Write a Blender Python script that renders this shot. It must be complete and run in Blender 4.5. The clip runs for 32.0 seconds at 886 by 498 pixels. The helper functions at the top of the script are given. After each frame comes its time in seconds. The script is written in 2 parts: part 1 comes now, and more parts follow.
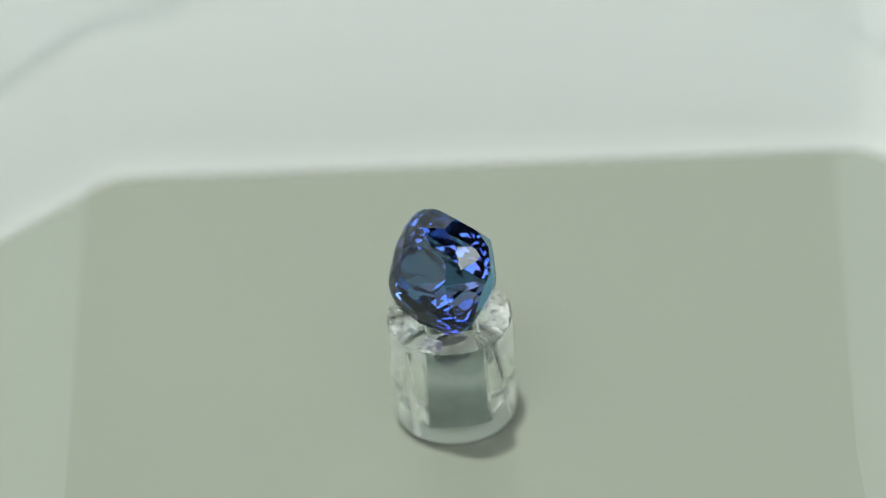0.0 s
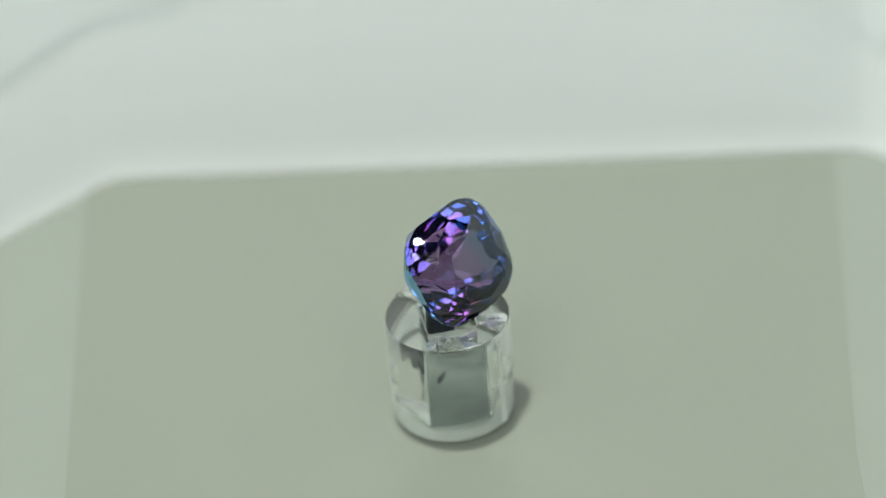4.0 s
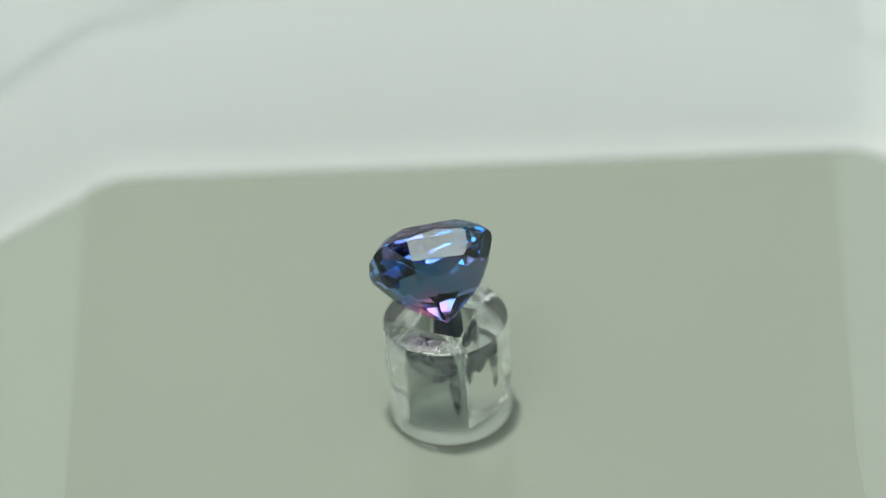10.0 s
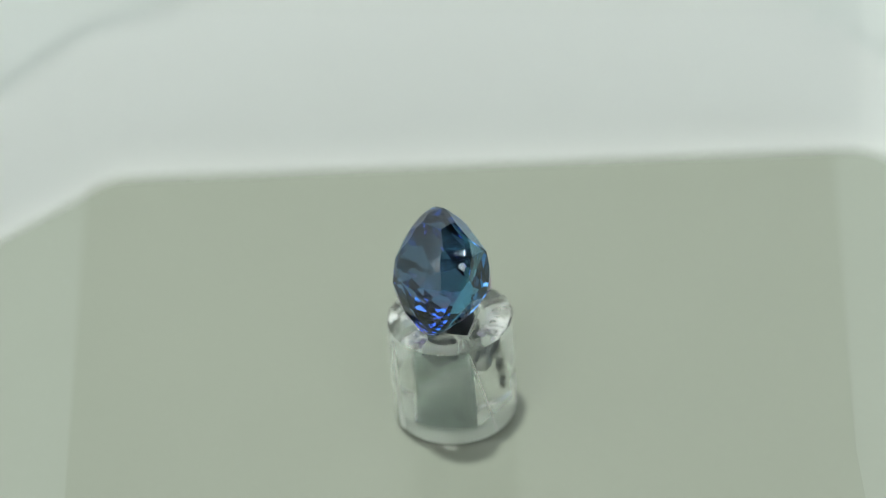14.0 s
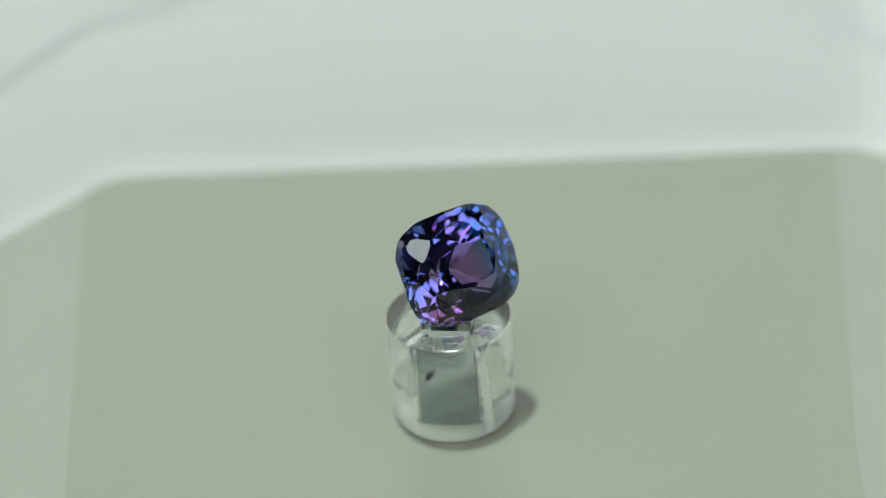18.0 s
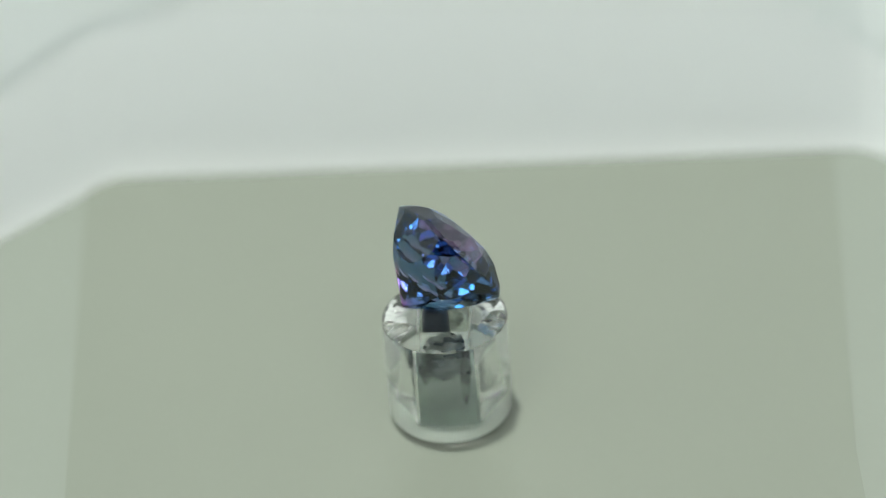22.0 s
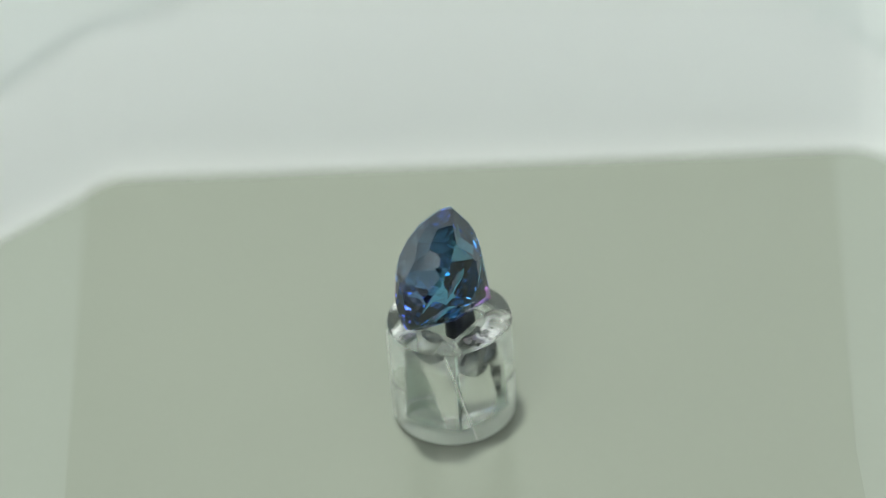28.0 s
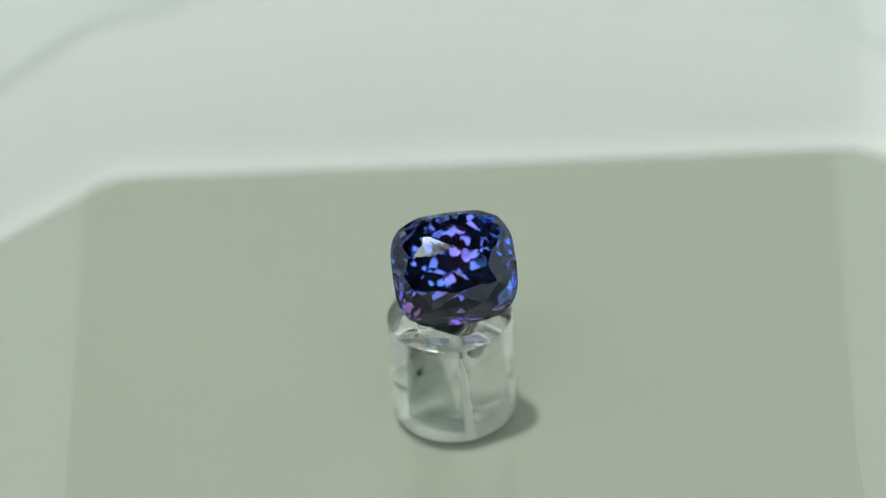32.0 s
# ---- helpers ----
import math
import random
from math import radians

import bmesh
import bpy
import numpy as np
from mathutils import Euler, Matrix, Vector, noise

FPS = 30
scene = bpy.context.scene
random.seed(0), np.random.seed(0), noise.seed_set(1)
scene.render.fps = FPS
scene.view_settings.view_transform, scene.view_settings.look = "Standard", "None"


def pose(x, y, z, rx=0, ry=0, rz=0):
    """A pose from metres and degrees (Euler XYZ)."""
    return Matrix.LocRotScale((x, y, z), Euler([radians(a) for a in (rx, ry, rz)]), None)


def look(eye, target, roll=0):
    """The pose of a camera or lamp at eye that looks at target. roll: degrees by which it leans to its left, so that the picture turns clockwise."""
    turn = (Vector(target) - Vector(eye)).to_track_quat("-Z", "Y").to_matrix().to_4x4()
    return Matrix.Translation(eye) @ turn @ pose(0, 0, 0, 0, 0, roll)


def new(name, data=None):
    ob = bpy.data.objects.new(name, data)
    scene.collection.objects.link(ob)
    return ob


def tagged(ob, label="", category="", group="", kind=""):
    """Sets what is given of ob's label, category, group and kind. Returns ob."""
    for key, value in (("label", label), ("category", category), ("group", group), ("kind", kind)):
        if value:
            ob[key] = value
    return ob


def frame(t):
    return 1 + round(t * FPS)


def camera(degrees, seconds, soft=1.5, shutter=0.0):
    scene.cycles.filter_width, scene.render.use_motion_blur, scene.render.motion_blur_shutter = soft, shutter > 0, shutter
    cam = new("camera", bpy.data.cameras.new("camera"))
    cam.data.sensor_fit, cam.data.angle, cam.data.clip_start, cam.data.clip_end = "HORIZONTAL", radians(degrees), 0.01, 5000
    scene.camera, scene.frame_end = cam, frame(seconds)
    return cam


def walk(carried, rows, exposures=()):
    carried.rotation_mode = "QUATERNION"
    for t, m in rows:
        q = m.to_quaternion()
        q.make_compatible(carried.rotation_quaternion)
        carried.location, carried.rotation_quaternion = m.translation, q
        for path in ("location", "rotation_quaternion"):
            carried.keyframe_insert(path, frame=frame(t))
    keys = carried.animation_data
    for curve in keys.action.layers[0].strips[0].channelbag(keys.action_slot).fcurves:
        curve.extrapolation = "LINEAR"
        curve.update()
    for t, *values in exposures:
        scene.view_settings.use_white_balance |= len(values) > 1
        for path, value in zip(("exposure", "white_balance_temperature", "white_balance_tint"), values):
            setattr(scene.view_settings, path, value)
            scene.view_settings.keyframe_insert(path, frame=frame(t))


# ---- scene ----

MM = 0.001

# ---- camera ----
PITCH, ROLL = 35.5, -4.2
EYE = Vector((0.07 * MM, -160.58 * MM, 130.56 * MM))
cam = camera(20.0, 32.0, soft=0.9)
cam.data.dof.use_dof = True
cam.data.dof.focus_distance = 0.1960
cam.data.dof.aperture_fstop = 13.0
VIEW = Matrix.Translation(EYE) @ pose(0, 0, 0, 90 - PITCH) @ pose(0, 0, 0, 0, 0, ROLL)
walk(cam, [(0.0, VIEW), (32.0, VIEW)], exposures=[(0.0, -0.36), (32.0, -0.36)])

# ---- world and lights ----
world = bpy.data.worlds.new("world")
scene.world = world
world.use_nodes = True
world.node_tree.nodes["Background"].inputs[0].default_value = (0.02, 0.022, 0.024, 1)
world.node_tree.nodes["Background"].inputs[1].default_value = 1.0


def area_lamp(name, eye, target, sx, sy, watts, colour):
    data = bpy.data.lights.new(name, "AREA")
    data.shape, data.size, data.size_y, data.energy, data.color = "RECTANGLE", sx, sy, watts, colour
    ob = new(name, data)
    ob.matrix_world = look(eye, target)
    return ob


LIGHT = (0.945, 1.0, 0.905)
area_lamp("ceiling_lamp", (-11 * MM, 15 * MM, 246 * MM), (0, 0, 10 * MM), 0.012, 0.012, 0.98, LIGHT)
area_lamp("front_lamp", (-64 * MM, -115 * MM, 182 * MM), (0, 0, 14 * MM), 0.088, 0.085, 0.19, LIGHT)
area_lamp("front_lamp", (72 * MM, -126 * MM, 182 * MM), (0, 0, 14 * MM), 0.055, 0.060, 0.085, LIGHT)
# small unseen lights added overhead to strike flashes in the stone
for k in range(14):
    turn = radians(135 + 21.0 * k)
    area_lamp("sparkle_light", ((70 + 22 * (k % 3)) * MM * math.cos(turn), ((70 + 22 * (k % 3)) * math.sin(turn) - 30) * MM, (205 + 12 * (k % 2)) * MM), (0, 0, 14 * MM), 0.006, 0.006, 0.015, LIGHT)
for side in (-1, 1):
    # unseen fill, added outside the hood to brighten its side walls
    area_lamp("side_fill", (side * 165 * MM, 48 * MM, 62 * MM), (side * 80 * MM, 34 * MM, 22 * MM), 0.16, 0.05, 0.20 + 0.11 * side, (0.92, 1.0, 0.97))
    area_lamp("high_side_lamp", (side * 250 * MM, 20 * MM, 165 * MM), (0, 0, 0), 0.14, 0.10, 0.11 - 0.04 * side, LIGHT)
# unseen fill behind the hood, added so the back wall glows white
area_lamp("back_fill", (0, 150 * MM, 62 * MM), (0, 50 * MM, 22 * MM), 0.32, 0.05, 0.29, (0.90, 1.0, 0.98))


# ---- materials ----
def material(name):
    m = bpy.data.materials.new(name)
    m.use_nodes = True
    return m, m.node_tree.nodes, m.node_tree.links, m.node_tree.nodes["Principled BSDF"]


def noise_tint(m, base, amount, scale, fine_scale, bump=0.0, bump_scale=400.0):
    """Base colour varied at two scales, with a fine relief."""
    nodes, links = m.node_tree.nodes, m.node_tree.links
    b = nodes["Principled BSDF"]
    coord = nodes.new("ShaderNodeTexCoord")
    total = None
    for s, w in ((scale, 1.0), (fine_scale, 0.5)):
        n = nodes.new("ShaderNodeTexNoise")
        n.inputs["Scale"].default_value = s
        n.inputs["Detail"].default_value = 4
        links.new(coord.outputs["Object"], n.inputs["Vector"])
        mul = nodes.new("ShaderNodeMath")
        mul.operation = "MULTIPLY_ADD"
        links.new(n.outputs["Fac"], mul.inputs[0])
        mul.inputs[1].default_value = w * amount
        mul.inputs[2].default_value = -0.5 * w * amount
        if total is not None:
            add = nodes.new("ShaderNodeMath")
            links.new(total, add.inputs[0])
            links.new(mul.outputs[0], add.inputs[1])
            total = add.outputs[0]
        else:
            total = mul.outputs[0]
    one = nodes.new("ShaderNodeMath")
    links.new(total, one.inputs[0])
    one.inputs[1].default_value = 1.0
    hsv = nodes.new("ShaderNodeHueSaturation")
    hsv.inputs["Color"].default_value = (*base, 1)
    links.new(one.outputs[0], hsv.inputs["Value"])
    links.new(hsv.outputs["Color"], b.inputs["Base Color"])
    if bump:
        n = nodes.new("ShaderNodeTexNoise")
        n.inputs["Scale"].default_value = bump_scale
        links.new(coord.outputs["Object"], n.inputs["Vector"])
        bp = nodes.new("ShaderNodeBump")
        bp.inputs["Strength"].default_value = bump
        bp.inputs["Distance"].default_value = 0.0002
        links.new(n.outputs["Fac"], bp.inputs["Height"])
        links.new(bp.outputs["Normal"], b.inputs["Normal"])


def plain(name, base, rough, amount=0.06, scale=20.0, fine=600.0, bump=0.0, bump_scale=400.0, metal=0.0):
    m, nodes, links, b = material(name)
    b.inputs["Roughness"].default_value = rough
    b.inputs["Metallic"].default_value = metal
    noise_tint(m, base, amount, scale, fine, bump, bump_scale)
    return m


PLATE = plain("satin_white_plate", (0.190, 0.208, 0.185), 0.24, 0.05, 30, 900)
MAT = plain("satin_grey_green_card", (0.170, 0.185, 0.159), 0.22, 0.05, 30, 900)


def hood_plastic(name, colour):
    """White plastic that lets part of the light through."""
    m, nodes, links, b = material(name)
    b.inputs["Roughness"].default_value = 0.45
    noise_tint(m, colour, 0.03, 25, 500, 0.05, 900)
    thru = nodes.new("ShaderNodeBsdfTranslucent")
    thru.inputs["Color"].default_value = (*colour, 1)
    mix = nodes.new("ShaderNodeMixShader")
    mix.inputs[0].default_value = 0.40
    links.new(b.outputs[0], mix.inputs[1])
    links.new(thru.outputs[0], mix.inputs[2])
    links.new(mix.outputs[0], nodes["Material Output"].inputs["Surface"])
    return m


HOOD = hood_plastic("white_hood_plastic", (0.785, 0.80, 0.812))
HOOD_TOP = hood_plastic("cool_white_hood_plastic", (0.765, 0.79, 0.80))
SMEAR = plain("dark_wax_smear", (0.028, 0.036, 0.046), 0.6, 0.6, 500, 2500)
GROUND_FOOT = plain("ground_acrylic_underside", (0.66, 0.71, 0.66), 0.6, 0.3, 300, 1500)


def wax_film(name, colour, least, most):
    """Patchy wax that lets the plastic behind it show through."""
    m = plain(name, colour, 0.5, 0.6, 500, 2500)
    nodes, links = m.node_tree.nodes, m.node_tree.links
    coord = nodes.new("ShaderNodeTexCoord")
    n = nodes.new("ShaderNodeTexNoise")
    n.inputs["Scale"].default_value = 900
    n.inputs["Detail"].default_value = 3
    links.new(coord.outputs["Object"], n.inputs["Vector"])
    patch = nodes.new("ShaderNodeMapRange")
    patch.inputs["From Min"].default_value = 0.36
    patch.inputs["From Max"].default_value = 0.62
    patch.inputs["To Min"].default_value = least
    patch.inputs["To Max"].default_value = most
    links.new(n.outputs["Fac"], patch.inputs["Value"])
    links.new(patch.outputs[0], nodes["Principled BSDF"].inputs["Alpha"])
    return m


FILM = wax_film("grey_wax_film", (0.06, 0.078, 0.095), 0.22, 0.75)
THIN_WAX = wax_film("thin_dark_wax", (0.03, 0.038, 0.048), 0.15, 0.85)
ROOM = plain("dark_surround_paint", (0.04, 0.04, 0.04), 0.8, 0.1, 2, 30)


def clear_acrylic():
    m, nodes, links, b = material("clear_acrylic")
    b.inputs["Base Color"].default_value = (0.955, 0.975, 0.96, 1)
    b.inputs["Roughness"].default_value = 0.025
    b.inputs["IOR"].default_value = 1.49
    b.inputs["Transmission Weight"].default_value = 1.0
    # faint sheen stands in for the bright edges that refraction gives the sides
    b.inputs["Sheen Tint"].default_value = (0.92, 1.0, 0.93, 1)
    b.inputs["Sheen Weight"].default_value = 0.12
    b.inputs["Sheen Roughness"].default_value = 0.35
    coord = nodes.new("ShaderNodeTexCoord")
    n = nodes.new("ShaderNodeTexNoise")
    n.inputs["Scale"].default_value = 420
    n.inputs["Detail"].default_value = 2
    links.new(coord.outputs["Object"], n.inputs["Vector"])
    bp = nodes.new("ShaderNodeBump")
    bp.inputs["Strength"].default_value = 0.22
    bp.inputs["Distance"].default_value = 0.0002
    links.new(n.outputs["Fac"], bp.inputs["Height"])
    links.new(bp.outputs["Normal"], b.inputs["Normal"])
    return m


def bored_acrylic():
    """The machined wall of the bore: grey and matt."""
    m, nodes, links, b = material("matt_bored_acrylic")
    b.inputs["Roughness"].default_value = 0.05
    b.inputs["IOR"].default_value = 1.49
    b.inputs["Transmission Weight"].default_value = 1.0
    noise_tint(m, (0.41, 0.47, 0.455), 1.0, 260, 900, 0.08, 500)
    return m


def frosted_acrylic():
    m, nodes, links, b = material("frosted_acrylic")
    b.inputs["Base Color"].default_value = (0.9, 0.92, 0.9, 1)
    b.inputs["Roughness"].default_value = 0.55
    b.inputs["IOR"].default_value = 1.49
    b.inputs["Transmission Weight"].default_value = 0.6
    return m


def gem_crystal():
    """Blue and violet bicolour crystal: tinted refraction under white gloss."""
    m, nodes, links, b = material("bicolour_crystal")
    nodes.remove(b)
    out = nodes["Material Output"]
    coord = nodes.new("ShaderNodeTexCoord")
    turn = nodes.new("ShaderNodeMapping")
    turn.inputs["Rotation"].default_value = (0.3, 0.4, 0.5)
    turn.inputs["Scale"].default_value = (210, 210, 210)
    links.new(coord.outputs["Object"], turn.inputs["Vector"])
    n = nodes.new("ShaderNodeTexNoise")
    n.inputs["Scale"].default_value = 0.9
    n.inputs["Detail"].default_value = 1.0
    links.new(turn.outputs[0], n.inputs["Vector"])
    sep = nodes.new("ShaderNodeSeparateXYZ")
    links.new(coord.outputs["Object"], sep.inputs[0])
    # a violet band across the middle, blue at both ends and on the broad side
    off = nodes.new("ShaderNodeMath")
    off.inputs[1].default_value = -1.2 * MM
    links.new(sep.outputs["X"], off.inputs[0])
    away = nodes.new("ShaderNodeMath")
    away.operation = "ABSOLUTE"
    links.new(off.outputs[0], away.inputs[0])
    zone = nodes.new("ShaderNodeMath")
    zone.operation = "MULTIPLY_ADD"
    links.new(away.outputs[0], zone.inputs[0])
    zone.inputs[1].default_value = -190.0
    soft_noise = nodes.new("ShaderNodeMapRange")
    soft_noise.inputs["To Min"].default_value = 0.60
    soft_noise.inputs["To Max"].default_value = 1.15
    links.new(n.outputs["Fac"], soft_noise.inputs["Value"])
    fade = nodes.new("ShaderNodeMath")
    fade.operation = "MULTIPLY_ADD"
    fade.inputs[1].default_value = -85.0
    links.new(sep.outputs["Y"], fade.inputs[0])
    links.new(soft_noise.outputs[0], fade.inputs[2])
    links.new(fade.outputs[0], zone.inputs[2])
    ramp = nodes.new("ShaderNodeValToRGB")
    ramp.color_ramp.elements[0].position, ramp.color_ramp.elements[0].color = 0.54, (0.28, 0.54, 0.66, 1)
    ramp.color_ramp.elements[1].position, ramp.color_ramp.elements[1].color = 0.88, (0.88, 0.45, 0.66, 1)
    links.new(zone.outputs[0], ramp.inputs["Fac"])
    refr = nodes.new("ShaderNodeBsdfRefraction")
    refr.inputs["IOR"].default_value = 1.74
    refr.inputs["Roughness"].default_value = 0.0
    # the colour deepens towards the table
    deep = nodes.new("ShaderNodeMapRange")
    deep.inputs["From Min"].default_value = 0.0
    deep.inputs["From Max"].default_value = 0.5 * MM
    links.new(sep.outputs["Z"], deep.inputs["Value"])
    navy = nodes.new("ShaderNodeMix")
    navy.data_type = "RGBA"
    links.new(deep.outputs[0], navy.inputs["Factor"])
    links.new(ramp.outputs["Color"], navy.inputs[6])
    # a violet corner low on the crown
    corner = nodes.new("ShaderNodeMath")
    corner.operation = "MULTIPLY"
    for i, (axis, start, full_at) in enumerate((("X", -0.5, -2.2), ("Y", -1.2, -2.9))):
        reach = nodes.new("ShaderNodeMapRange")
        reach.inputs["From Min"].default_value = start * MM
        reach.inputs["From Max"].default_value = full_at * MM
        links.new(sep.outputs[axis], reach.inputs["Value"])
        links.new(reach.outputs[0], corner.inputs[i])
    crown_tint = nodes.new("ShaderNodeMix")
    crown_tint.data_type = "RGBA"
    links.new(corner.outputs[0], crown_tint.inputs["Factor"])
    crown_tint.inputs[6].default_value = (0.285, 0.33, 0.50, 1)
    crown_tint.inputs[7].default_value = (0.72, 0.35, 0.50, 1)
    links.new(crown_tint.outputs[2], navy.inputs[7])
    links.new(navy.outputs[2], refr.inputs["Color"])
    gloss = nodes.new("ShaderNodeBsdfGlossy")
    gloss.inputs["Roughness"].default_value = 0.0
    inner = nodes.new("ShaderNodeValToRGB")
    inner.color_ramp.elements[0].position, inner.color_ramp.elements[0].color = 0.52, (0.46, 0.75, 1.0, 1)
    inner.color_ramp.elements[1].position, inner.color_ramp.elements[1].color = 0.86, (0.97, 0.70, 1.0, 1)
    links.new(zone.outputs[0], inner.inputs["Fac"])
    fres = nodes.new("ShaderNodeFresnel")
    fres.inputs["IOR"].default_value = 1.74
    # white gloss on the polish, coloured gloss where the light turns back inside
    full = nodes.new("ShaderNodeMapRange")
    full.inputs["From Min"].default_value = 0.35
    full.inputs["From Max"].default_value = 0.95
    links.new(fres.outputs[0], full.inputs["Value"])
    tint = nodes.new("ShaderNodeMix")
    tint.data_type = "RGBA"
    links.new(full.outputs[0], tint.inputs["Factor"])
    tint.inputs[6].default_value = (0.70, 0.74, 0.79, 1)
    links.new(inner.outputs["Color"], tint.inputs[7])
    links.new(tint.outputs[2], gloss.inputs["Color"])
    mix = nodes.new("ShaderNodeMixShader")
    links.new(fres.outputs[0], mix.inputs[0])
    links.new(refr.outputs[0], mix.inputs[1])
    links.new(gloss.outputs[0], mix.inputs[2])
    links.new(mix.outputs[0], out.inputs["Surface"])
    return m


ACRYLIC, BORED, FROST, CRYSTAL = clear_acrylic(), bored_acrylic(), frosted_acrylic(), gem_crystal()
GLUE = plain("whitish_glue", (0.80, 0.82, 0.78), 0.30, 0.1, 300, 1500, 0.3, 1500)
GLUE.node_tree.nodes["Principled BSDF"].inputs["Transmission Weight"].default_value = 0.86
CLEAR_GLUE = plain("clear_glue", (0.86, 0.88, 0.85), 0.12, 0.1, 300, 1500, 0.2, 900)
CLEAR_GLUE.node_tree.nodes["Principled BSDF"].inputs["Transmission Weight"].default_value = 0.95


# ---- building helpers ----
def mesh_of(name, bm, mat, smooth=False):
    me = bpy.data.meshes.new(name)
    bm.normal_update()
    bm.to_mesh(me)
    bm.free()
    me.materials.append(mat)
    if smooth:
        for p in me.polygons:
            p.use_smooth = True
    return me


def part(name, bm, mat, parent, label="", smooth=False):
    ob = new(name, mesh_of(name, bm, mat, smooth))
    ob.parent = parent
    if label:
        tagged(ob, label)
    return ob


def box(bm, lo, hi, bevel=0.0):
    """An axis-aligned block in mm."""
    made = bmesh.ops.create_cube(bm, size=1.0)["verts"]
    for v in made:
        v.co = Vector([(lo[i] + (v.co[i] + 0.5) * (hi[i] - lo[i])) * MM for i in range(3)])
    if bevel:
        edges = list({e for v in made for e in v.link_edges})
        bmesh.ops.bevel(bm, geom=edges, offset=bevel * MM, segments=2, profile=0.5, affect="EDGES")


# ---- plate and hood ----
PLATE_YAW = radians(-3.5)
PLATE_C = Vector((1.0, -29.0, 0))
HALF, CUT, DEPTH = 35.3, 38.0, 65.0


def plate_corner(x, y):
    c, s = math.cos(PLATE_YAW), math.sin(PLATE_YAW)
    return Vector((PLATE_C.x + c * x - s * y, PLATE_C.y + s * x + c * y, 0))


RING = [(HALF, DEPTH), (-HALF, DEPTH), (-HALF - CUT, DEPTH - CUT), (-HALF - CUT, CUT - DEPTH), (-HALF, -DEPTH), (HALF, -DEPTH),
        (HALF + CUT, CUT - DEPTH), (HALF + CUT, DEPTH - CUT)]
CORNERS = [plate_corner(*p) for p in RING]


def floor_plate():
    bm = bmesh.new()
    top = [bm.verts.new((v + Vector((0, 0, -0.15))) * MM) for v in CORNERS]
    low = [bm.verts.new((v + Vector((0, 0, -4))) * MM) for v in CORNERS]
    bm.faces.new(top)
    bm.faces.new(low[::-1])
    for i in range(len(top)):
        j = (i + 1) % len(top)
        bm.faces.new((top[j], top[i], low[i], low[j]))
    ob = new("floor", mesh_of("floor", bm, PLATE))
    return tagged(ob, "satin pale grey acrylic base plate with cut corners", "floor", kind="structure")


floor_plate()


def floor_card():
    """The grey-green card on the plate, narrower towards the front."""
    bm = bmesh.new()
    outline = [(-33.0, 38.0), (37.0, 33.7), (31.6, -9.0), (27.5, -90.0), (-28.5, -87.0), (-31.4, -9.0)]
    top = [bm.verts.new((x * MM, y * MM, 0)) for x, y in outline]
    low = [bm.verts.new((x * MM, y * MM, -0.14 * MM)) for x, y in outline]
    bm.faces.new(top[::-1])
    bm.faces.new(low)
    for i in range(len(top)):
        j = (i + 1) % len(top)
        bm.faces.new((top[i], top[j], low[j], low[i]))
    bmesh.ops.recalc_face_normals(bm, faces=bm.faces)
    bmesh.ops.bevel(bm, geom=[e for e in bm.edges if all(v.co.z > -1e-6 for v in e.verts)], offset=0.05 * MM, segments=2, affect="EDGES")
    return tagged(new("backing_card", mesh_of("backing_card", bm, MAT)), "smooth grey-green card lying on the pale base plate", "card")


floor_card()


def arch_height(x):
    """Height of the arched step on the back wall, in mm."""
    d = x + 38.7
    return min(13.1 + 0.18 * d + 0.0042 * max(d, 0) ** 2, 14.7 - 0.66 * (x - 33.1), 24.0)


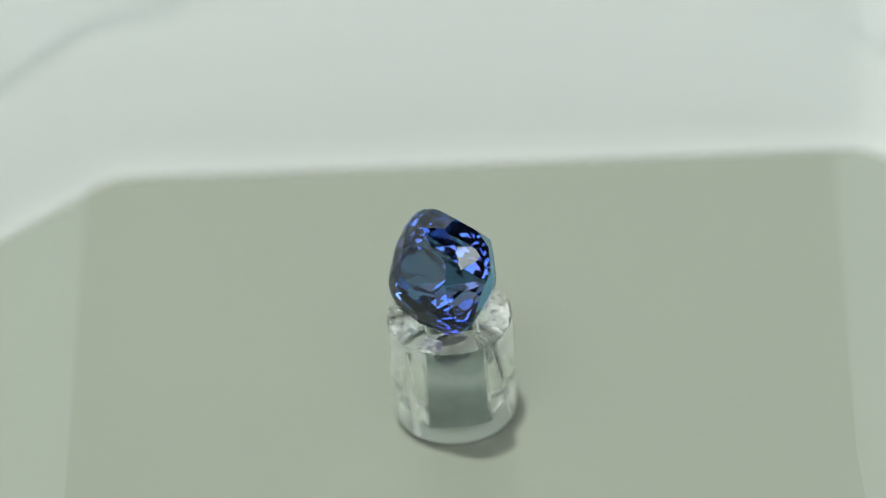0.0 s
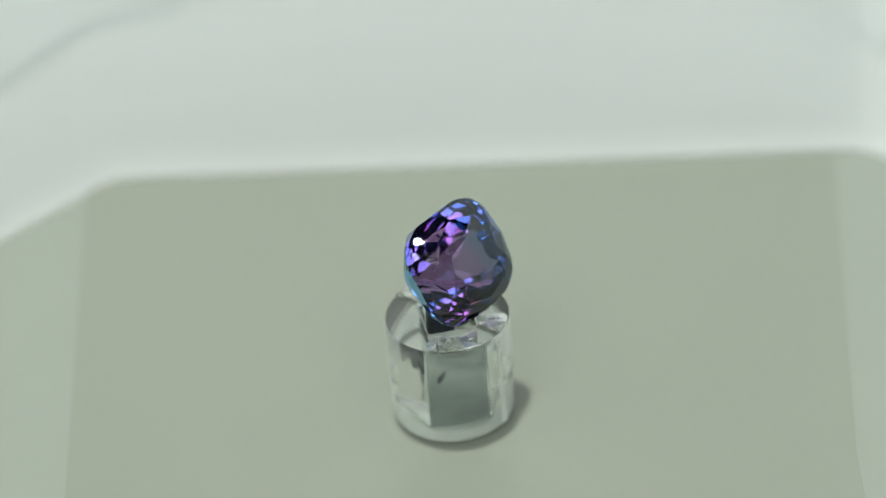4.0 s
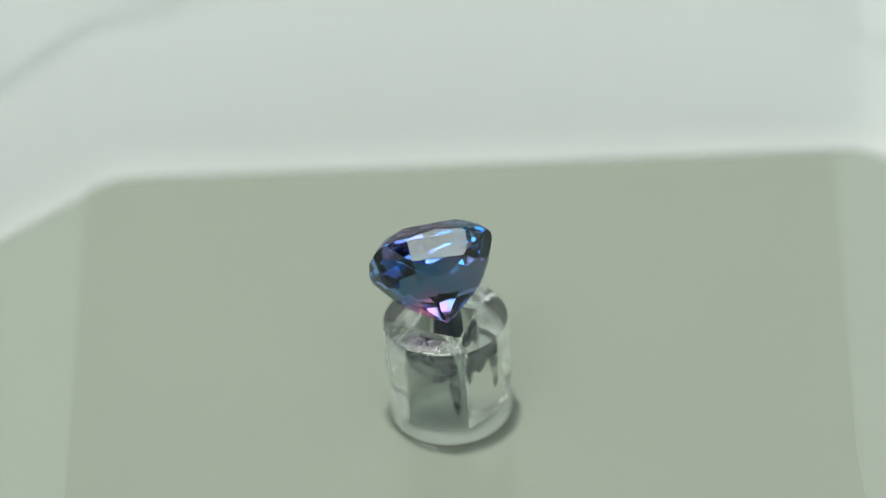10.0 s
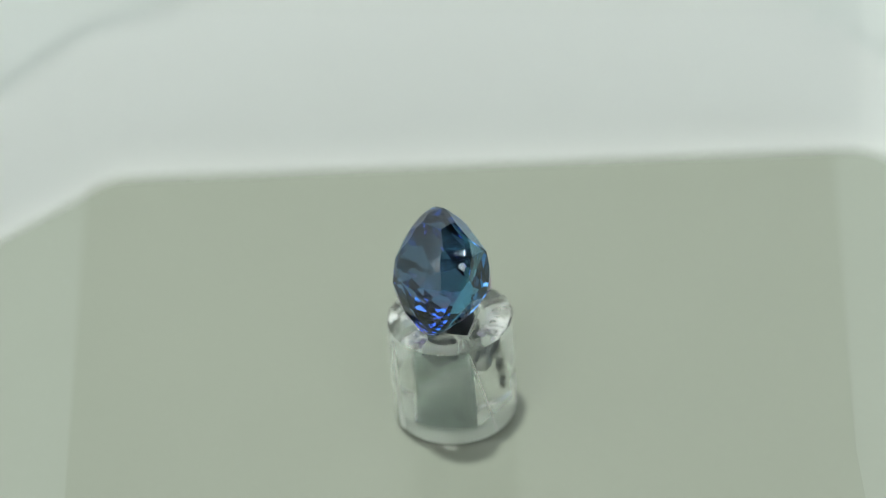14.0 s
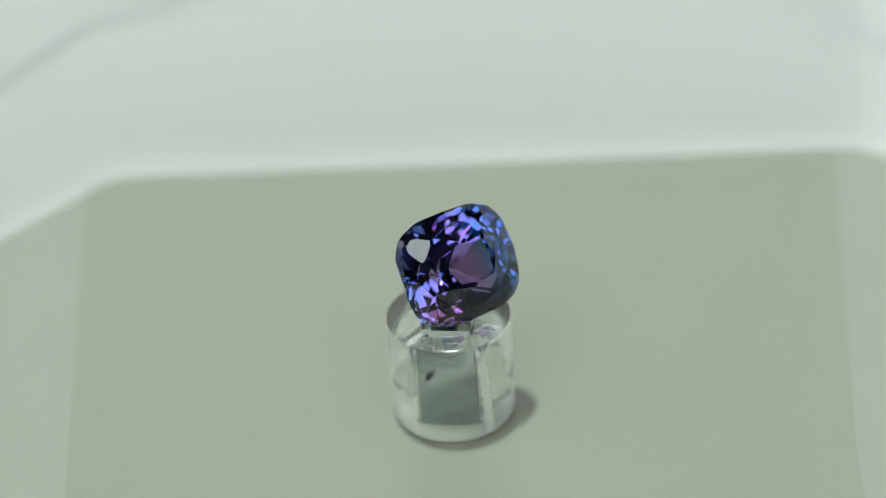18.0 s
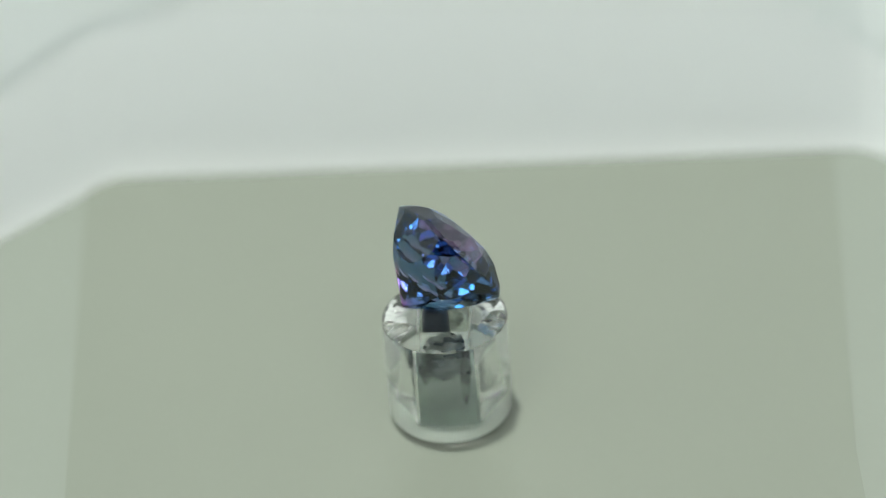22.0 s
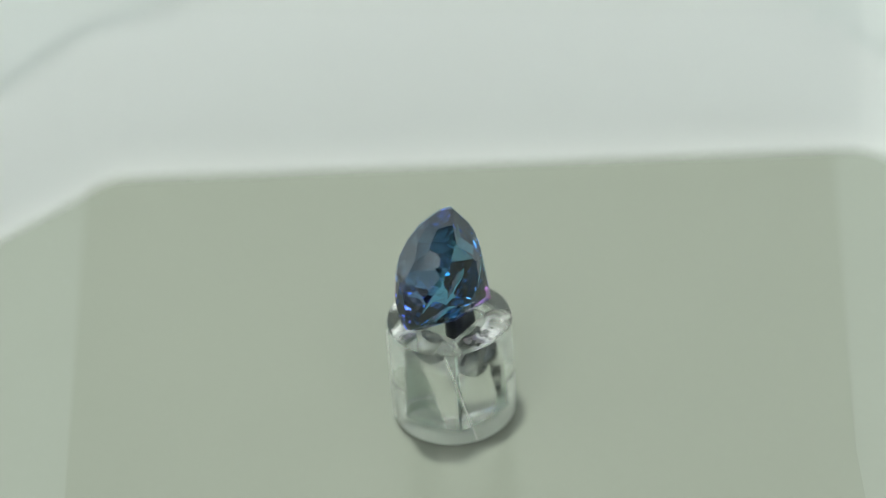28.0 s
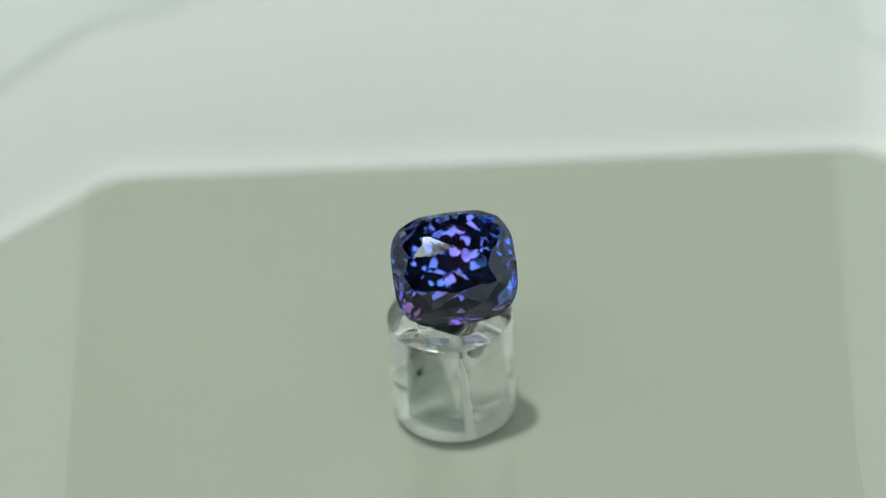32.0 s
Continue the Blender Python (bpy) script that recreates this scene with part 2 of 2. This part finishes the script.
def hood():
    """The white flared hood on the plate's back and corner edges: one bent sheet with eased corners and an arched step."""
    path = []
    for i, p in enumerate(CORNERS):
        d0 = (CORNERS[i - 1] - p).normalized()
        d1 = (CORNERS[(i + 1) % len(CORNERS)] - p).normalized()
        for k in range(7):
            w = k / 6
            a, b = p + d0 * 2.2, p + d1 * 2.2
            path.append((1 - w) ** 2 * a + 2 * w * (1 - w) * p + w ** 2 * b)
    fine = []
    for p, q in zip(path, path[1:] + path[:1]):
        n = max(1, int((q - p).length / 3.0))
        fine += [p.lerp(q, k / n) for k in range(n)]
    count = len(fine)
    bm = bmesh.new()
    heights = [-0.3, 0.0, 0.4, 0.9, 1.6] + [2.5 + 0.5 * k for k in range(56)] + [31 + 2 * k for k in range(6)] + [45 + 4 * k for k in range(4)]
    sheets = ([], [])
    for i, p in enumerate(fine):
        d = (fine[(i + 1) % count] - fine[i - 1]).normalized()
        out = Vector((d.y, -d.x, 0))
        if out.dot(p - PLATE_C) < 0:
            out = -out
        arch = arch_height(p.x)
        # the wall drops to a low unseen lip in front, darkening the stone's reflections
        drop = min(max((-22.0 - p.y) / 26.0, 0), 1)
        top = 57.0 - 43.0 * drop * drop * (3 - 2 * drop)
        for side in (0, 1):
            col = []
            for z in heights:
                z = min(z, top)
                t = min(max((z - arch) / 1.1, 0), 1)
                lean = 0.10 * z + 0.35 * (1 - math.exp(-max(z, 0) / 0.8)) - 0.16 * t * t * (3 - 2 * t) + 1.6 * side
                col.append(bm.verts.new((p + out * lean + Vector((0, 0, z))) * MM))
            sheets[side].append(col)
    for i in range(count):
        k = (i + 1) % count
        for j in range(len(heights) - 1):
            for sheet in sheets:
                bm.faces.new((sheet[i][j], sheet[k][j], sheet[k][j + 1], sheet[i][j + 1]))
        for j in (0, len(heights) - 1):
            bm.faces.new((sheets[0][i][j], sheets[0][k][j], sheets[1][k][j], sheets[1][i][j]))
    bmesh.ops.recalc_face_normals(bm, faces=bm.faces)
    me = mesh_of("wall_north", bm, HOOD, True)
    me.materials.append(HOOD_TOP)
    for f in me.polygons:
        x, z = f.center.x / MM, f.center.z / MM
        if z > arch_height(x):
            f.material_index = 1
    ob = new("wall_north", me)
    return tagged(ob, "white flared plastic bowl wall round the base plate", "wall", kind="structure")


hood()


# ---- table and room ----
def slab(name, lo, hi, mat, label, category):
    bm = bmesh.new()
    box(bm, lo, hi)
    return tagged(new(name, mesh_of(name, bm, mat)), label, category, kind="structure")


def room():
    # added box, out of view; its near-black paint stands for an unlit room
    bm = bmesh.new()
    box(bm, (-280, -260, -34), (280, 240, 290))
    bmesh.ops.reverse_faces(bm, faces=bm.faces)
    ob = new("backdrop", mesh_of("backdrop", bm, ROOM))
    return tagged(ob, "unseen dark box added round the white bowl to close the place", "cover box", kind="structure")


room()
slab("ground", (-270, -250, -30), (270, 230, -4.2), ROOM, "dark matt table under the white bowl", "table")


# ---- clear stand ----
STAND_H = 9.36


def stand_body():
    """A clear cylinder with a square bore down to a solid foot; rim and foot edges eased."""
    bm = bmesh.new()
    n, hole, floor_z = 96, 2.0, 0.6
    profile = [(4.50, 0.0), (4.70, 0.05), (4.86, 0.17), (4.96, 0.34), (5.0, 0.55), (5.0, STAND_H - 0.05), (5.0 - 0.05, STAND_H)]

    def square(k, half):
        a = 2 * math.pi * (k + 0.5) / n
        c, s = math.cos(a), math.sin(a)
        # rounded square
        p = 22.0
        r = half / (abs(c) ** p + abs(s) ** p) ** (1 / p)
        return r * c, r * s

    inner = [(hole + 0.12, STAND_H), (hole, STAND_H - 0.12), (hole, floor_z)]
    rings = []
    for r, z in profile:
        rings.append([bm.verts.new((r * math.cos(2 * math.pi * (k + 0.5) / n) * MM, r * math.sin(2 * math.pi * (k + 0.5) / n) * MM, z * MM)) for k in range(n)])
    for h, z in inner:
        rings.append([bm.verts.new((square(k, h)[0] * MM, square(k, h)[1] * MM, z * MM)) for k in range(n)])
    for lo, hi in zip(rings, rings[1:]):
        for k in range(n):
            j = (k + 1) % n
            bm.faces.new((lo[k], lo[j], hi[j], hi[k]))
    bm.faces.new(rings[0][::-1])
    bm.faces.new(rings[-1])
    bmesh.ops.recalc_face_normals(bm, faces=bm.faces)
    return bm


def scuff(az_top, az_foot, width, z0, z1):
    """A ragged raised line of frosted plastic down the outside, width in degrees."""
    bm = bmesh.new()
    steps, rows = 40, []
    for k in range(steps + 1):
        w = k / steps
        z = z0 + (z1 - z0) * w
        az = az_foot + (az_top - az_foot) * w + 0.5 * noise.noise(Vector((z * 0.9, az_top, 0)))
        half = width * (0.38 - 0.12 * w) * (1 + 0.3 * noise.noise(Vector((z * 2.3, az_foot, 5)))) * min(1, 6 * (1 - w) + 0.15)
        row = []
        for d, r in ((-half, 5.0), (-half * 0.5, 5.045), (half * 0.5, 5.045), (half, 5.0)):
            a = radians(az + d)
            zz = max(z, 0.35)
            row.append(bm.verts.new((r * math.cos(a) * MM, r * math.sin(a) * MM, zz * MM + k * 1e-7)))
        rows.append(row)
    for lo, hi in zip(rows, rows[1:]):
        for i in range(3):
            bm.faces.new((lo[i], lo[i + 1], hi[i + 1], hi[i]))
    return bm


def gem_stand():
    ob = tagged(new("gem_stand"), "clear acrylic cylinder stand, its square bore smeared with dark wax", "display stand")
    body = part("body", stand_body(), ACRYLIC, ob)
    for f in body.data.polygons:
        f.use_smooth = False
    body.data.materials.append(BORED)
    body.data.materials.append(GROUND_FOOT)
    body.data.materials.append(FROST)
    for f in body.data.polygons:
        c = f.center
        if abs(math.hypot(c.x, c.y) - 5.0 * MM) < 0.05 * MM:
            f.use_smooth = True
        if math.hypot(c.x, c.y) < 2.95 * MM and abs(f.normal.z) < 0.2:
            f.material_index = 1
        if c.z < 0.01 * MM:
            f.material_index = 2
        elif c.z < 0.55 * MM and math.hypot(c.x, c.y) > 4.4 * MM:
            f.use_smooth = True
        if c.z > (STAND_H - 0.13) * MM and 0.2 < f.normal.z < 0.97 and math.hypot(c.x, c.y) < 3.2 * MM:
            f.material_index = 3
    part("scuff", scuff(40.0, 45.0, 13.0, 0.0, STAND_H - 0.6), FROST, ob, "whitish frosted scuff line")
    part("scuff", scuff(124.0, 148.0, 2.2, 0.3, STAND_H - 0.3), FROST, ob, "thin whitish scratch")
    return ob


stand = gem_stand()


def wax_plug(levels, dx=0.0, dy=0.0):
    """A plug of wax in the bore, under the stone."""
    bm = bmesh.new()
    n, rings = 32, []
    for half, z in levels:
        p = 8.0 if half > 1.5 else 3.0
        ring = []
        for k in range(n):
            a = 2 * math.pi * (k + 0.5) / n
            r = half / (abs(math.cos(a)) ** p + abs(math.sin(a)) ** p) ** (1 / p)
            r *= 1 - 0.03 * noise.noise(Vector((3 * math.cos(a), 3 * math.sin(a), z))) ** 2
            ring.append(bm.verts.new(((dx + r * math.cos(a)) * MM, (dy + r * math.sin(a)) * MM, (STAND_H + z) * MM)))
        rings.append(ring)
    for lo, hi in zip(rings, rings[1:]):
        for k in range(n):
            bm.faces.new((lo[k], hi[k], hi[(k + 1) % n], lo[(k + 1) % n]))
    bm.faces.new(rings[0])
    bm.faces.new(rings[-1][::-1])
    bmesh.ops.recalc_face_normals(bm, faces=bm.faces)
    return bm


def glue_lump(seed, az0, az1, tall):
    """A rounded lump of dried clear glue on the rim of the stand, its crest near the edge."""
    bm = bmesh.new()
    na, nr, rings = 48, 16, []
    for i in range(na + 1):
        u = i / na
        az = radians(az0 + (az1 - az0) * u)
        grow = min(1, 4 * u, 4 * (1 - u)) ** 0.6
        wide = 0.9 + 0.8 * noise.noise(Vector((u * 4, seed, 0)))
        high = tall * (0.75 + 0.8 * noise.noise(Vector((u * 6, seed, 3)))) * grow
        ring = []
        for j in range(nr):
            a = 2 * math.pi * j / nr
            rough = 1 + 0.2 * noise.noise(Vector((u * 14, math.cos(a) * 1.5, math.sin(a) * 1.5 + seed)))
            r = 5.02 - wide * grow + wide * grow * math.cos(a) * rough
            z = STAND_H - 0.04 + max(0.0, high * math.sin(a) * rough) - (0.03 if math.sin(a) < 0 else 0)
            ring.append(bm.verts.new(Vector((r * math.cos(az), r * math.sin(az), z)) * MM))
        rings.append(ring)
    for lo, hi in zip(rings, rings[1:]):
        for j in range(nr):
            bm.faces.new((lo[j], hi[j], hi[(j + 1) % nr], lo[(j + 1) % nr]))
    bm.faces.new(rings[0])
    bm.faces.new(rings[-1][::-1])
    bmesh.ops.recalc_face_normals(bm, faces=bm.faces)
    return bm


def glue_smear(seed, az0, az1):
    """A low cloudy skin of dried glue on the top of the stand, with a ragged edge."""
    bm = bmesh.new()
    na, nr, rows = 60, 24, []
    for i in range(na + 1):
        row = []
        for j in range(nr + 1):
            u, w = i / na, j / nr
            az, r = radians(az0 + (az1 - az0) * u), 2.95 + 1.95 * w
            q = Vector((r * math.cos(az), r * math.sin(az), seed))
            edge = min(1, 4 * min(u, 1 - u), 5 * w, 8 * (1 - w) + 0.3)
            lump = 0.5 + 0.7 * noise.noise(q * 0.9) + 0.35 * noise.noise(q * 2.6) + 0.12 * noise.noise(q * 7.0)
            row.append(bm.verts.new(Vector((q.x, q.y, STAND_H - 0.02 + 0.17 * max(0.0, lump) * edge)) * MM))
        rows.append(row)
    for lo, hi in zip(rows, rows[1:]):
        for j in range(nr):
            face = (lo[j], hi[j], hi[j + 1], lo[j + 1])
            if sum(v.co.z for v in face) / 4 > (STAND_H + 0.012) * MM:
                bm.faces.new(face)
    bmesh.ops.delete(bm, geom=[v for v in bm.verts if not v.link_faces], context="VERTS")
    return bm


def wax_smear(face, at, z0, z1, width, lean):
    """A thin leaf of wax on the bore wall, pointed at both ends."""
    bm = bmesh.new()
    turn = Matrix.Rotation(radians(face), 3, "Z")
    rows = []
    for k in range(13):
        w = k / 12
        half = 0.5 * width * math.sin(math.pi * (0.04 + 0.92 * w)) ** 0.8 * (1 + 0.25 * noise.noise(Vector((w * 3, at, z0))))
        mid = at + lean * (w - 0.5)
        row = []
        for off, depth in ((-half, 2.012), (0, 2.035), (half, 2.012)):
            row.append(bm.verts.new(turn @ Vector((depth, max(-1.86, min(1.86, mid + off)), min(z0 + (z1 - z0) * w, STAND_H - 0.2))) * MM))
        rows.append(row)
    for lo, hi in zip(rows, rows[1:]):
        for i in range(2):
            bm.faces.new((lo[i], lo[i + 1], hi[i + 1], hi[i]))
    return bm


for seed, az0, az1, tall in ((3, -30, 6, 0.6), (11, 112, 140, 0.5), (8, 190, 226, 0.75)):
    part("glue_lump", glue_lump(seed, az0, az1, tall), CLEAR_GLUE, stand, "clear rounded lump of dried glue", True)
for seed, az0, az1 in ((3, -44, 36), (5, 142, 226), (9, 44, 78)):
    part("glue_smear", glue_smear(seed, az0, az1), GLUE, stand, "whitish cloudy smear of dried glue", True)
for face, at, z0, z1, width, lean in ((270, 1.2, 2.6, 8.6, 0.75, 0.2), (180, 1.25, 2.0, 7.6, 0.8, -0.2), (270, -1.1, 4.6, 8.4, 1.1, 0.5),
                                      (0, -1.0, 4.7, 5.9, 0.45, 0.5), (270, 0.1, 5.0, 9.15, 2.9, 0.3), (180, -0.2, 4.9, 9.15, 3.3, -0.4), (90, -0.1, 6.4, 9.15, 2.7, 0.3)):
    part("wax_smear", wax_smear(face, at, z0, z1, width, lean), THIN_WAX if width < 1.2 else FILM, stand, "dark wax smear on the bore wall", True)
part("mounting_wax", wax_plug([(0.7, 1.46), (0.9, 1.34), (1.0, 1.0), (1.08, 0.0), (1.1, -1.6), (1.0, -2.1), (0.6, -2.35)], -0.70, -0.52), SMEAR, stand, "dark blue-grey wax post under the stone", True)


# ---- gemstone ----
GEM_A, GEM_B, GEM_N = 4.90, 4.41, 3.2
CROWN, DEEP = 2.04, 5.67


def outline_support(az):
    """How far the cushion outline reaches in the direction az."""
    q = GEM_N / (GEM_N - 1)
    return ((GEM_A * abs(math.cos(az))) ** q + (GEM_B * abs(math.sin(az))) ** q) ** (1 / q)


def facet_planes():
    rnd = random.Random(7)
    planes = []

    def add(az, slope, reach, z, up):
        m = Vector((math.cos(az), math.sin(az), 0))
        s = radians(slope)
        nrm = Vector((m.x * math.sin(s), m.y * math.sin(s), math.cos(s) * up))
        planes.append((nrm, nrm.dot(m * reach + Vector((0, 0, z)))))

    def girdle(deg, slope, up):
        az = radians(deg)
        az += radians(rnd.uniform(-1.5, 1.5))
        add(az, slope + rnd.uniform(-1.2, 1.2), outline_support(az), 0.10 * up, up)

    def through_culet(deg, slope, lift):
        az, s = radians(deg + rnd.uniform(-4, 4)), radians(slope + rnd.uniform(-2, 2))
        nrm = Vector((math.cos(az) * math.sin(s), math.sin(az) * math.sin(s), -math.cos(s)))
        planes.append((nrm, nrm.dot(culet) + lift))

    # girdle band and table
    for k in range(40):
        az = radians(k * 9 + 4.5)
        add(az, 90, outline_support(az), 0, 1)
    planes.append((Vector((0, 0, 1)), CROWN))
    # crown: eight low stars round the small table, eight mains down from its corners, paired halves above the girdle
    for sx in (0, 180):
        for flip in (-1, 1):
            for az, reach in ((21, 2.34), (76.5, 1.75)):
                add(radians(sx + flip * az), 17 + rnd.uniform(-0.8, 0.8), reach + rnd.uniform(-0.05, 0.05), CROWN, 1)
            add(radians(sx + flip * 40), 22 + rnd.uniform(-0.5, 0.5), 2.42, CROWN, 1)
            add(radians(sx + flip * 41), 32, 5.62, 0.24, 1)
            for d, slope in ((10, 43), (26, 46), (47, 46), (62, 45), (80, 43)):
                az = radians(sx + flip * d + rnd.uniform(-1.5, 1.5))
                add(az, slope + rnd.uniform(-0.8, 0.8), outline_support(az) - 0.10, 0.30, 1)
        add(radians(sx), 28, 2.50, CROWN, 1)
        add(radians(sx + 90), 24, 1.82, CROWN, 1)
    for k in range(24):
        girdle(k * 15 + 7.5, 54, 1)
    # pavilion: a fine break along the girdle, a steep step on each side, a long main below it, broken corners, a fan at the culet
    culet = Vector((-0.03, -0.33, -DEEP))
    for k in range(32):
        girdle(k * 11.25 + 5.6, 80, -1)
    for k in range(4):
        az = radians(k * 90)
        add(az, 73, outline_support(az) - 0.12, -0.10, -1)
        for d in ((-8, 8) if k != 1 else (0,)):
            side = radians(k * 90 + d + rnd.uniform(-1, 1))
            add(side, (60 if k % 2 else 58) + rnd.uniform(-0.5, 0.5), outline_support(az) - (0.62 if k != 1 else 0.70), -1.5 if k != 1 else -1.9, -1)
        for d in (25, 65):
            az = radians(k * 90 + d + rnd.uniform(-1.5, 1.5))
            if k * 90 + d in (65, 115):
                add(az, 73, outline_support(az) - 0.12, -0.10, -1)
                add(az, 61, outline_support(az) - 0.72, -2.0, -1)
            else:
                add(az, 71 + rnd.uniform(-1, 1), outline_support(az) - 0.10, -0.65, -1)
                add(az, 63, outline_support(az) - 0.45, -1.9, -1)
        for d in (34, 56) if k > 1 else ():
            az = radians(k * 90 + d)
            add(az, 70 + rnd.uniform(-1, 1), outline_support(az) - 0.10, -0.60, -1)
        add(radians(k * 90 + 45), 62.5, outline_support(radians(k * 90 + 45)) - 0.05, -0.30, -1)
    for d in (194, 257, 282, 347):
        az = radians(d)
        add(az, 66 + rnd.uniform(-1, 1), outline_support(az) - 0.40, -1.35, -1)
    for k in range(16):
        # the broad side keeps its long main
        if not 50 < k * 22.5 + 11.25 < 130:
            through_culet(k * 22.5 + 11.25, 54, 1.25)
        if not 50 < k * 22.5 < 130:
            through_culet(k * 22.5, 50, 0.92)
        if not 0 < k * 22.5 + 11.25 < 180:
            through_culet(k * 22.5 + 11.25, 43, 0.34)
    for k in range(8):
        if k > 3:
            through_culet(k * 45 + 22.5, 47, 0.60)
        through_culet(k * 45 + 22.5, 39, 0.10)
        through_culet(k * 45, 37.4, 0.0)
    return planes


def cut_off(bm, nrm, d):
    """Grinds one flat facet."""
    geom = list(bm.verts) + list(bm.edges) + list(bm.faces)
    cut = bmesh.ops.bisect_plane(bm, geom=geom, dist=1e-5, plane_co=nrm * d, plane_no=nrm, clear_outer=True)
    edges = [e for e in cut["geom_cut"] if isinstance(e, bmesh.types.BMEdge)]
    if len(edges) > 2:
        bmesh.ops.contextual_create(bm, geom=edges)


def faceted_stone():
    bm = bmesh.new()
    bmesh.ops.create_cube(bm, size=30.0)
    for nrm, d in facet_planes():
        cut_off(bm, nrm, d)
    # small breaks on the pavilion's lower side
    rnd = random.Random(5)
    for slope, count, depth in ((66, 22, 0.08), (58, 27, 0.13), (51, 21, 0.11), (42, 15, 0.08)):
        for k in range(count):
            deg = 360 * (k + 0.5 * (slope % 2)) / count + rnd.uniform(-3, 3)
            if not 188 < deg % 360 < 352:
                continue
            az, sl = radians(deg), radians(slope + rnd.uniform(-2, 2))
            nrm = Vector((math.cos(az) * math.sin(sl), math.sin(az) * math.sin(sl), -math.cos(sl)))
            cut_off(bm, nrm, max(nrm.dot(v.co) for v in bm.verts) - depth)
    bmesh.ops.remove_doubles(bm, verts=bm.verts, dist=1e-4)
    bmesh.ops.recalc_face_normals(bm, faces=bm.faces)
    bmesh.ops.scale(bm, vec=(MM, MM, MM), verts=bm.verts)
    return bm


def gemstone():
    """The stone and its parts: table, crown, girdle and pavilion facets meet edge to edge."""
    ob = tagged(new("gemstone"), "cushion-cut blue and violet faceted gemstone propped on a clear stand", "gemstone")
    whole = faceted_stone()
    whole.normal_update()
    zones = (("table", lambda n: n.z > 0.995), ("crown", lambda n: 0.03 < n.z <= 0.995), ("girdle", lambda n: abs(n.z) <= 0.03),
             ("pavilion", lambda n: n.z < -0.03))
    for name, inside in zones:
        bm = whole.copy()
        bm.normal_update()
        bmesh.ops.delete(bm, geom=[f for f in bm.faces if not inside(f.normal)], context="FACES")
        part(name, bm, CRYSTAL, ob)
    whole.free()
    return ob


gem = gemstone()


# ---- movement ----
RATE, FRONT = 360 / 14.88, 2.06
GEM_REST = pose(0.759 * MM, -1.026 * MM, (STAND_H + 5.42) * MM, 90 - 31.6) @ pose(0, 0, 0, 0, 0, 1.1)
STAND_REST = pose(0.18 * MM, 0.14 * MM, 0.02 * MM, 0, 0, -(7.3 - FRONT) * RATE)


def motions():
    times = [float(t) for t in range(33)]
    turn = {t: pose(0, 0, 0, 0, 0, (t - FRONT) * RATE) for t in times}
    walk(gem, [(t, turn[t] @ GEM_REST) for t in times])
    walk(stand, [(t, turn[t] @ STAND_REST) for t in times])


motions()
